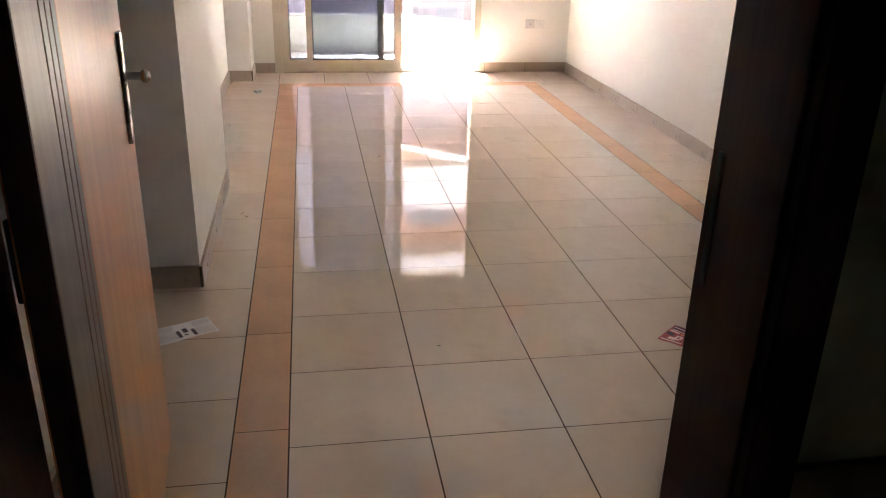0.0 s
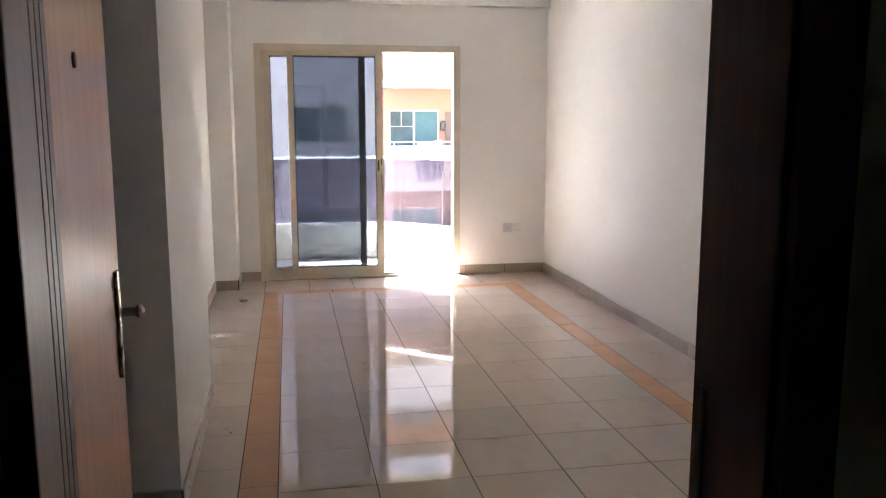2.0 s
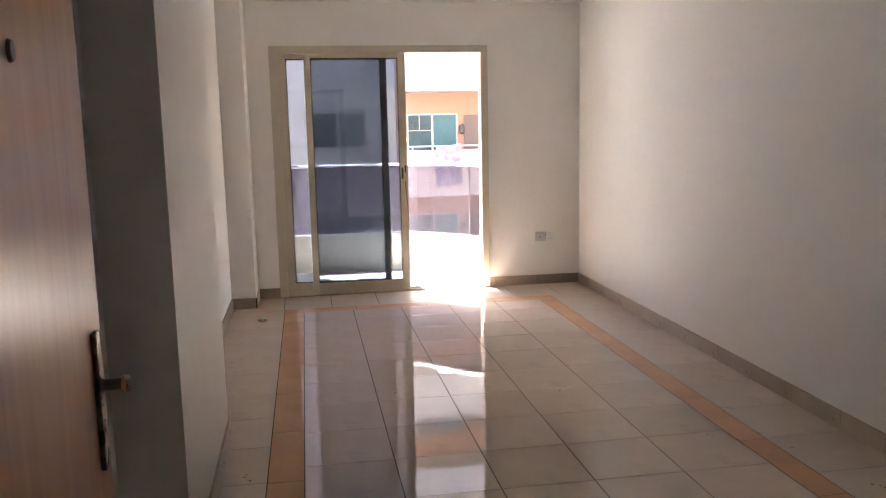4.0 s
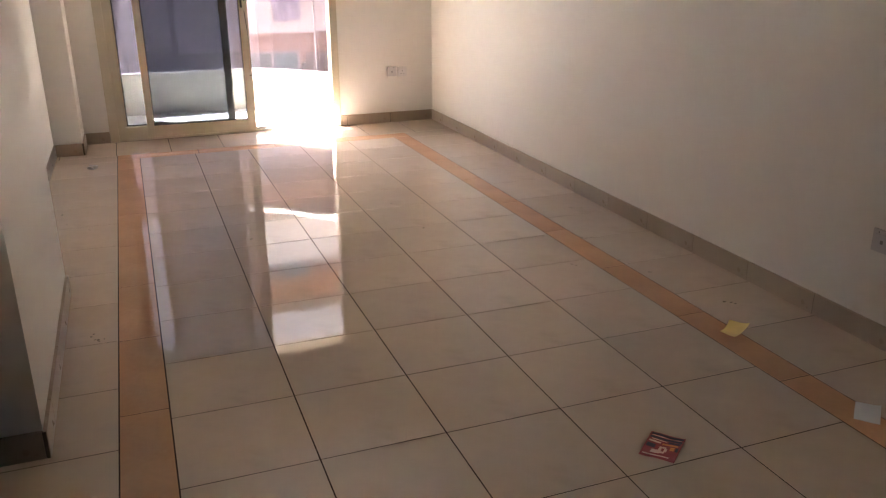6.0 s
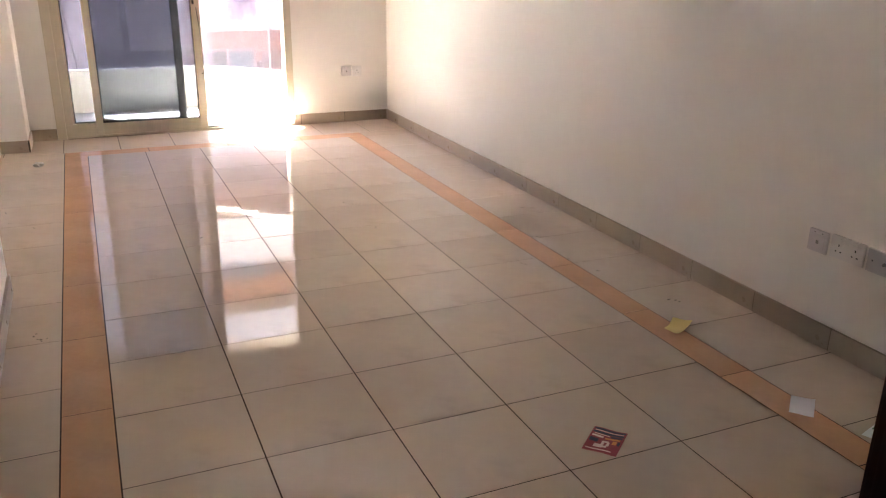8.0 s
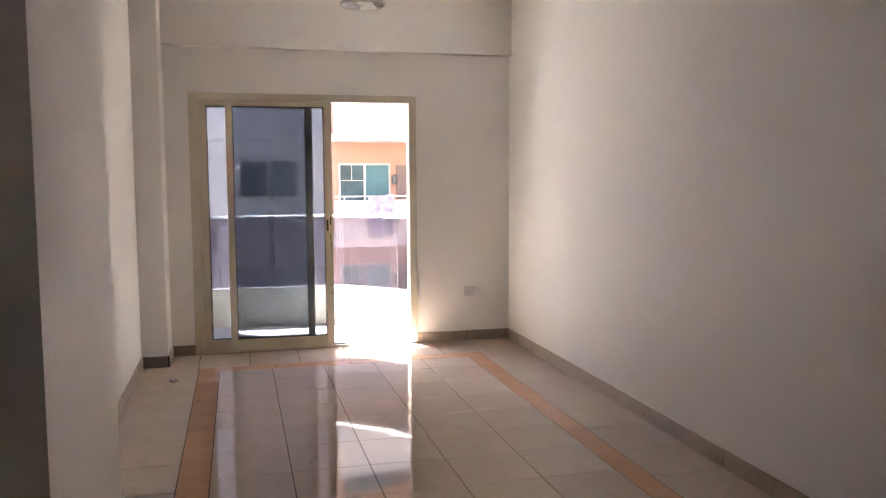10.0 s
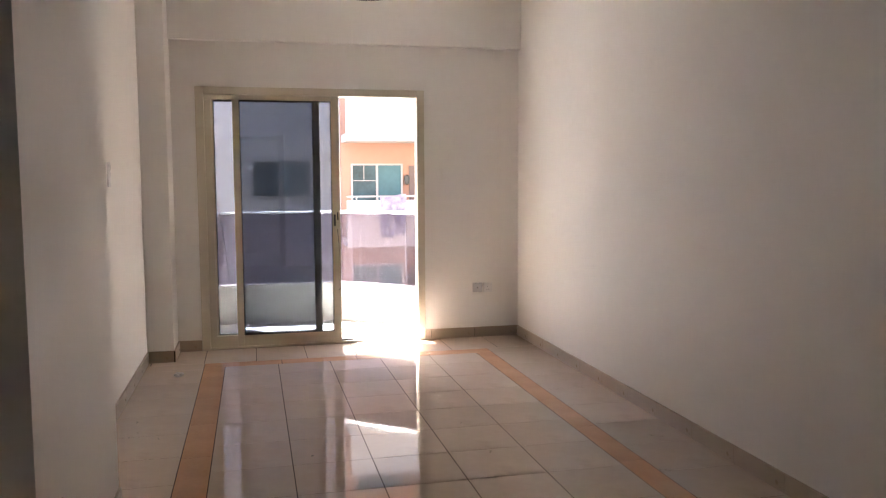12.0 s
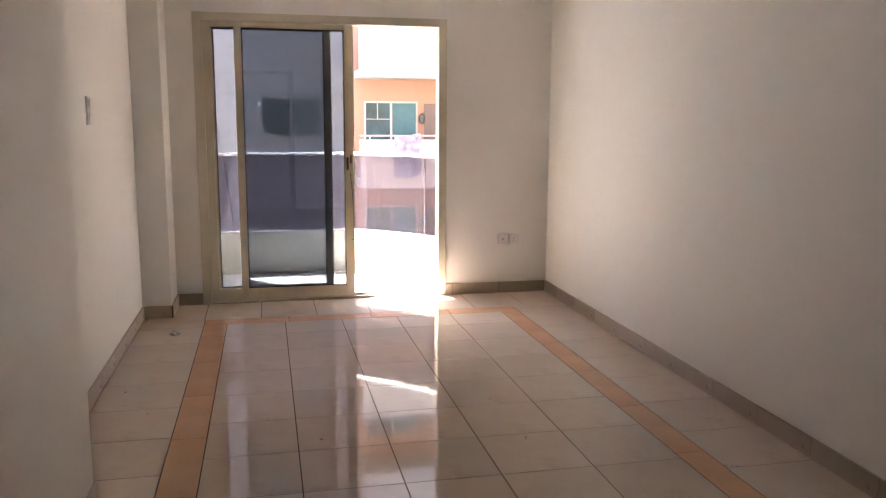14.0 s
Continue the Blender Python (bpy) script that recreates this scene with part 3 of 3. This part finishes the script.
R = Matrix.Rotation(radians(-90), 4, "Z")
wall_plate("telephone_socket", Matrix.Translation((right_x(0.018), 0.018, 0.402)) @ R, 0.088, "telephone", "grey telephone socket plate on the long wall", "socket")
wall_plate("double_socket", Matrix.Translation((right_x(-0.116), -0.116, 0.408)) @ R, 0.146, "double", "white double power socket with three-pin holes", "socket")
wall_plate("aerial_socket", Matrix.Translation((right_x(-0.277), -0.277, 0.408)) @ R, 0.146, "aerial", "grey wide aerial socket plate on the long wall", "socket")
wall_plate("telephone_socket", Matrix.Translation((2.197, YF, 0.452)), 0.088, "telephone", "grey telephone socket plate beside the balcony door", "socket")
wall_plate("single_socket", Matrix.Translation((2.294, YF, 0.448)), 0.086, "single", "white single power socket with three-pin holes", "socket")
wall_plate("blank_plate", Matrix.Translation((1.905, YF + 0.006, 1.485)), 0.075, "blank", "small painted-over blank plate beside the balcony door", "cover plate")
wall_plate("light_switch", Matrix.Translation((XL, 3.14, 1.463)) @ Matrix.Rotation(radians(90), 4, "Z"), 0.086, "switch", "tall grey-white light switch plate with two rockers", "switch")


# ---- papers on the floor ----
def paper(name, corners, mat, label, category, curl=0.0, bars=(), steps=8):
    """A thin sheet on four floor corners; curl lifts its far end; bars: (u0, u1, v0, v1, material) printed areas."""
    a, b, c, d = [Vector((*p, 0.0)) for p in corners]
    mid = (a + b + c + d) / 4

    def at(u, v):
        p = (a.lerp(b, u)).lerp(d.lerp(c, u), v)
        p.z = 0.0012 + curl * (u ** 3) + 0.35 * curl * (v ** 4) + 0.0012 * math.sin(7 * u + 4 * v)
        return p

    def sheet(u0, u1, v0, v1, lift, thick):
        bm = bmesh.new()
        n = steps
        top = [[bm.verts.new(at(u0 + (u1 - u0) * i / n, v0 + (v1 - v0) * j / n) + Vector((0, 0, lift + thick))) for j in range(n + 1)] for i in range(n + 1)]
        low = [[bm.verts.new(v.co - Vector((0, 0, thick))) for v in row] for row in top]
        for i in range(n):
            for j in range(n):
                bm.faces.new((top[i][j], top[i + 1][j], top[i + 1][j + 1], top[i][j + 1]))
                bm.faces.new((low[i][j], low[i][j + 1], low[i + 1][j + 1], low[i + 1][j]))
        rim = [(i, 0) for i in range(n)] + [(n, j) for j in range(n)] + [(i, n) for i in range(n, 0, -1)] + [(0, j) for j in range(n, 0, -1)]
        for k in range(len(rim)):
            (i, j), (p, q) = rim[k], rim[(k + 1) % len(rim)]
            bm.faces.new((top[i][j], low[i][j], low[p][q], top[p][q]))
        bmesh.ops.recalc_face_normals(bm, faces=bm.faces)
        return bm

    t = thing(name, mid, label, category)
    part("sheet", sheet(0, 1, 0, 1, 0, 0.0006), mat, t, smooth=True)
    for u0, u1, v0, v1, bm_mat in bars:
        part("print", sheet(u0, u1, v0, v1, 0.0007, 0.0003), bm_mat, t, smooth=True)
    return t


lines = []
for k in range(26):
    u = 0.04 + 0.036 * k
    if not 0.33 < u < 0.68:
        lines.append((u, u + 0.016, 0.07, 0.44 - 0.05 * (k % 3), INK_GREY))
        lines.append((u, u + 0.016, 0.52, 0.93 - 0.07 * (k % 2), INK_GREY))
lines += [(0.36, 0.42, 0.42, 0.86, INK), (0.47, 0.55, 0.35, 0.62, INK), (0.60, 0.66, 0.5, 0.92, INK), (0.46, 0.52, 0.72, 0.80, INK)]
paper("flyer", [(-0.495, -0.059), (-0.308, 0.034), (-0.253, -0.078), (-0.444, -0.167)], PAPER, "white flyer with dark blue print on the tiles", "flyer", 0.0, lines)
paper("leaflet", [(1.399, -0.228), (1.467, -0.309), (1.359, -0.398), (1.291, -0.318)], RED, "dark red printed leaflet lying on the tiles", "leaflet", 0.002,
      [(0.04, 0.96, 0.03, 0.10, INK), (0.08, 0.92, 0.12, 0.145, PINK), (0.04, 0.96, 0.165, 0.24, INK), (0.10, 0.55, 0.26, 0.285, PINK), (0.60, 0.94, 0.26, 0.33, INK),
       (0.06, 0.40, 0.33, 0.39, PINK), (0.46, 0.90, 0.36, 0.42, ORANGE), (0.72, 0.84, 0.46, 0.60, ORANGE), (0.87, 0.94, 0.46, 0.60, INK),
       (0.42, 0.50, 0.50, 0.80, PINK), (0.50, 0.62, 0.50, 0.56, PINK), (0.58, 0.66, 0.56, 0.70, PINK), (0.50, 0.62, 0.70, 0.77, PINK), (0.24, 0.42, 0.66, 0.80, PINK),
       (0.05, 0.30, 0.46, 0.60, INK), (0.06, 0.80, 0.87, 0.91, PINK)])
paper("sticky_note", [(2.070, 0.286), (2.120, 0.298), (2.160, 0.228), (2.078, 0.205)], YELLOW, "curled yellow paper note on the orange strip", "paper", 0.034)
paper("card", [(2.042, -0.400), (2.110, -0.340), (2.163, -0.394), (2.086, -0.462)], PAPER, "small blank white card on the orange strip", "card", 0.014)
paper("pamphlet", [(2.150, -0.592), (2.255, -0.560), (2.300, -0.655), (2.190, -0.700)], PAPER, "white pamphlet with green and orange print", "pamphlet", 0.001,
      [(0.55, 0.95, 0.05, 0.35, GREEN), (0.3, 0.9, 0.42, 0.5, ORANGE), (0.5, 0.95, 0.65, 0.92, GREEN)])


def crumb(name, x, y, r, mat, label, seed):
    rnd = random.Random(seed)
    bm = bmesh.new()
    bmesh.ops.create_icosphere(bm, subdivisions=2, radius=r)
    for v in bm.verts:
        v.co *= 0.65 + 0.6 * rnd.random()
        v.co.z = max(-r * 0.35, v.co.z * 0.6)
    low = min(v.co.z for v in bm.verts)
    for v in bm.verts:
        v.co += Vector((x, y, 0.0005 - low))
    return tagged(new(name, mesh_of(name, bm, mat)), label, "debris")


crumb("paper_scrap", -0.322, 4.09, 0.034, material("grey_scrap", (0.36, 0.33, 0.30), 0.9, var=0.3, scale=40), "crumpled grey paper scrap on the tiles", 3)
specks = bmesh.new()
rnd = random.Random(7)
SPOTS = ((2.36, 1.995), (2.40, 1.97), (2.153, 1.478), (2.19, 1.47), (2.14, 1.126), (2.185, 0.924), (1.898, 1.142), (2.279, 0.51), (2.30, 0.49), (1.404, 1.946),
         (1.40, 2.477), (-0.241, 1.104), (-0.22, 1.09), (-0.25, 1.15), (0.497, 2.10), (0.509, -0.272), (-0.42, 2.75), (-0.45, 2.95), (-0.30, 2.6))
for x, y in SPOTS:
    for k in range(2):
        r = bmesh.ops.create_icosphere(specks, subdivisions=1, radius=0.0025 + 0.0035 * rnd.random())
        ox, oy, sx = rnd.uniform(-0.014, 0.014), rnd.uniform(-0.012, 0.012), rnd.uniform(0.7, 1.8)
        for v in r["verts"]:
            v.co = Vector((x + ox + v.co.x * sx, y + oy + v.co.y, 0.0008 + 0.3 * (v.co.z + 0.008)))
tagged(new("dirt_specks", mesh_of("dirt_specks", specks, DIRT)), "small dark crumbs scattered over the tiles", "dirt", kind="stuff")


# ---- buildings across the street ----
structure("ground", box(-600, 600, 5.2, 1200, -12.2, -12), GROUND, "street level far below the balcony", "ground")


def window_unit(parent, x0, x1, y, z0, z1, glass_l, glass_r, lights=True, label=""):
    w = part("window", box(x0, x1, y - 0.03, y + 0.02, z0, z0 + 0.05), ALU, parent, label)
    part("window_frame", box(x0, x0 + 0.05, y - 0.03, y + 0.02, z0 + 0.05, z1), ALU, w)
    part("window_frame", box(x1 - 0.05, x1, y - 0.03, y + 0.02, z0 + 0.05, z1), ALU, w)
    part("window_frame", box(x0 + 0.05, x1 - 0.05, y - 0.03, y + 0.02, z1 - 0.05, z1), ALU, w)
    xm = (x0 + x1) / 2
    part("mullion", box(xm - 0.03, xm + 0.03, y - 0.03, y + 0.02, z0 + 0.05, z1 - 0.05), ALU, w)
    part("pane", box(x0 + 0.05, xm - 0.03, y, y + 0.015, z0 + 0.05, z1 - 0.05), glass_l, w)
    part("pane", box(xm + 0.03, x1 - 0.05, y, y + 0.015, z0 + 0.05, z1 - 0.05), glass_r, w)
    if not lights:
        return w
    part("transom", box(x0 + 0.05, xm - 0.03, y - 0.02, y - 0.001, z0 + 0.62 * (z1 - z0), z0 + 0.62 * (z1 - z0) + 0.02), ALU, w)
    part("opening_light", box((x0 + xm) / 2 - 0.01, (x0 + xm) / 2 + 0.01, y - 0.02, y - 0.001, z0 + 0.62 * (z1 - z0) + 0.02, z1 - 0.05), ALU, w)
    return w


b = thing("apartment_building", (-3, 20.5, -12), "pale grey panelled apartment building with sliding windows", "building")
# Runs on unseen to x = -60, added length that blocks low sky light.
part("wall", box(-60, 2.62, 20.5, 30, -12, 12), GREY_FACADE, b)
for k in range(-3, 4):
    for z in (2.034, 1.06):
        part("panel_joint", box(-14, 2.62, 20.49, 20.502, z + 3.0 * k, z + 3.0 * k + 0.02), SLATE, b)
    for x in (0.222, -5.2, -10.0):
        window_unit(b, x, x + 1.53, 20.49, 0.98 + 3.0 * k, 1.98 + 3.0 * k, DARK_SLATE, SLATE, False)
# Made-up fitting; its glossy globe stands in for sparkles beside the window.
lamp = part("wall_fitting", box(0.13, 0.21, 20.42, 20.5, 1.74, 1.80, 0.01), ALU, b, "small pale wall fitting added for a glint")
part("glint_globe", lathe([(0.004, -0.09), (0.05, -0.07), (0.07, -0.02), (0.06, 0.03), (0.03, 0.05)], (0.20, 20.36, 1.80), steps=14), RAIL, lamp, "glossy white globe added for a glint", True)
b = thing("balcony_building", (8, 20.5, -12), "peach apartment building with white balconies and teal windows", "building")
# Likewise continued unseen to x = 60 to shut out the bright horizon.
part("wall", box(2.64, 60, 20.5, 30, -12, 12), PEACH, b)
for k in range(-3, 4):
    z = 2.81 * k
    part("balcony", box(2.66, 16, 19.3, 20.49, z - 0.345, z - 0.145), WHITE_FACADE, b)
    part("balcony_front", box(2.66, 16, 19.3, 19.42, z - 0.145, z + 0.90, 0.01), WHITE_FACADE, b, "white balcony parapet")
    rail = part("balcony_rail", box(2.66, 16, 19.34, 19.38, z + 0.985, z + 1.02), WHITE_FACADE, b, "white metal rail")
    for i in range(12):
        part("rail_post", box(2.9 + 1.1 * i, 2.93 + 1.1 * i, 19.345, 19.375, z + 0.9, z + 0.985), WHITE_FACADE, rail)
    window_unit(b, 2.906, 4.365, 20.49, 0.62 + z, 1.894 + z, DARK_TEAL, TEAL)
    part("balcony_door", box(4.543, 5.3, 20.45, 20.49, z - 0.14, z + 1.835), BROWN, b, "brown balcony door")
    part("wall_fitting", lathe([(0.02, 0.0), (0.07, 0.03), (0.08, 0.16), (0.07, 0.24), (0.02, 0.28)], (4.47, 20.40, z + 1.30), steps=10), BLACK, b, "black wall lantern")
cl = bmesh.new()
cols, rws = 14, 22
grid = []
for i in range(cols + 1):
    u = i / cols
    row = []
    for j in range(rws + 1):
        v = j / rws
        row.append(cl.verts.new((3.52 + 0.70 * u + 0.02 * math.sin(9 * v), 19.27 - 0.03 * math.sin(14 * u) * v - 0.02 * v, 1.03 - 1.08 * v - 0.03 * math.sin(5 * u))))
    grid.append(row)
for i in range(cols):
    for j in range(rws):
        cl.faces.new((grid[i][j], grid[i + 1][j], grid[i + 1][j + 1], grid[i][j + 1]))
bmesh.ops.solidify(cl, geom=list(cl.faces), thickness=0.01)
tagged(new("laundry_cloth", mesh_of("laundry_cloth", cl, CLOTH, True)), "patterned lilac cloth hung over the white balcony", "cloth")


# ---- floor tiles ----
floor = structure("floor", box(-0.8, XR, YC, 5.0, -0.12, -0.0011), GROUT, "polished beige tile floor with orange border strips", "floor")
GAP = 0.0023


def tile_mesh(w, l, mat):
    return mesh_of("tile", box(-w / 2 + GAP, w / 2 - GAP, -l / 2 + GAP, l / 2 - GAP, -0.004, 0.0, 0.0003), mat)


SHARED = {}


def lay(x0, x1, y0, y1, mat, name="tile"):
    key = (round(x1 - x0, 3), round(y1 - y0, 3), mat.name)
    if key not in SHARED:
        SHARED[key] = tile_mesh(x1 - x0, y1 - y0, mat)
    tilt = Euler((0.0006 * math.sin(37.1 * x0 + 91.7 * y0), 0.0006 * math.sin(53.3 * x0 - 61.9 * y0), 0)).to_matrix().to_4x4()
    piece(name, SHARED[key], floor, Matrix.Translation(((x0 + x1) / 2, (y0 + y1) / 2, 0)) @ tilt)


def bands(start, stop, step, origin):
    k = math.ceil((start - origin) / step + 1e-6)
    cuts = [start] + [origin + step * i for i in range(k, k + 60) if origin + step * i < stop - 0.01] + [stop]
    return list(zip(cuts, cuts[1:]))


Y_STRIP = (4.325, 4.475)
for y0, y1 in bands(YC + 0.03, Y_STRIP[0], 0.4, 0.0):
    for c in range(5):
        lay(0.4 * c, 0.4 * c + 0.4, y0, y1, TILE)
for y0, y1 in bands(YC + 0.03, Y_STRIP[0], 0.59, -0.12):
    lay(-0.157, 0.0, y0, y1, STRIP, "strip_tile")
    lay(2.0, 2.135, y0, y1, STRIP, "strip_tile")
for x0, x1 in bands(-0.157, 2.135, 0.59, 0.43):
    lay(x0, x1, *Y_STRIP, STRIP, "strip_tile")
for y0, y1 in bands(YC + 0.03, Y_STRIP[1], 0.4, -0.13):
    lay(2.135, XR, y0, y1, TILE)
    lay(-0.60, -0.157, y0, y1, TILE)
for x0, x1 in bands(-0.60, XR, 0.4, 0.235):
    lay(x0, x1, Y_STRIP[1], 4.995, TILE)

# balcony floor tiles
balcony = bpy.data.objects["balcony_floor"]
bt = mesh_of("tile", box(-0.198, 0.198, -0.198, 0.198, -0.004, 0.0, 0.001), BALC_TILE)
for i in range(10):
    for j in range(3):
        piece("tile", bt, balcony, Matrix.Translation((-1.4 + 0.4 * i, 5.36 + 0.4 * j, -0.02)))
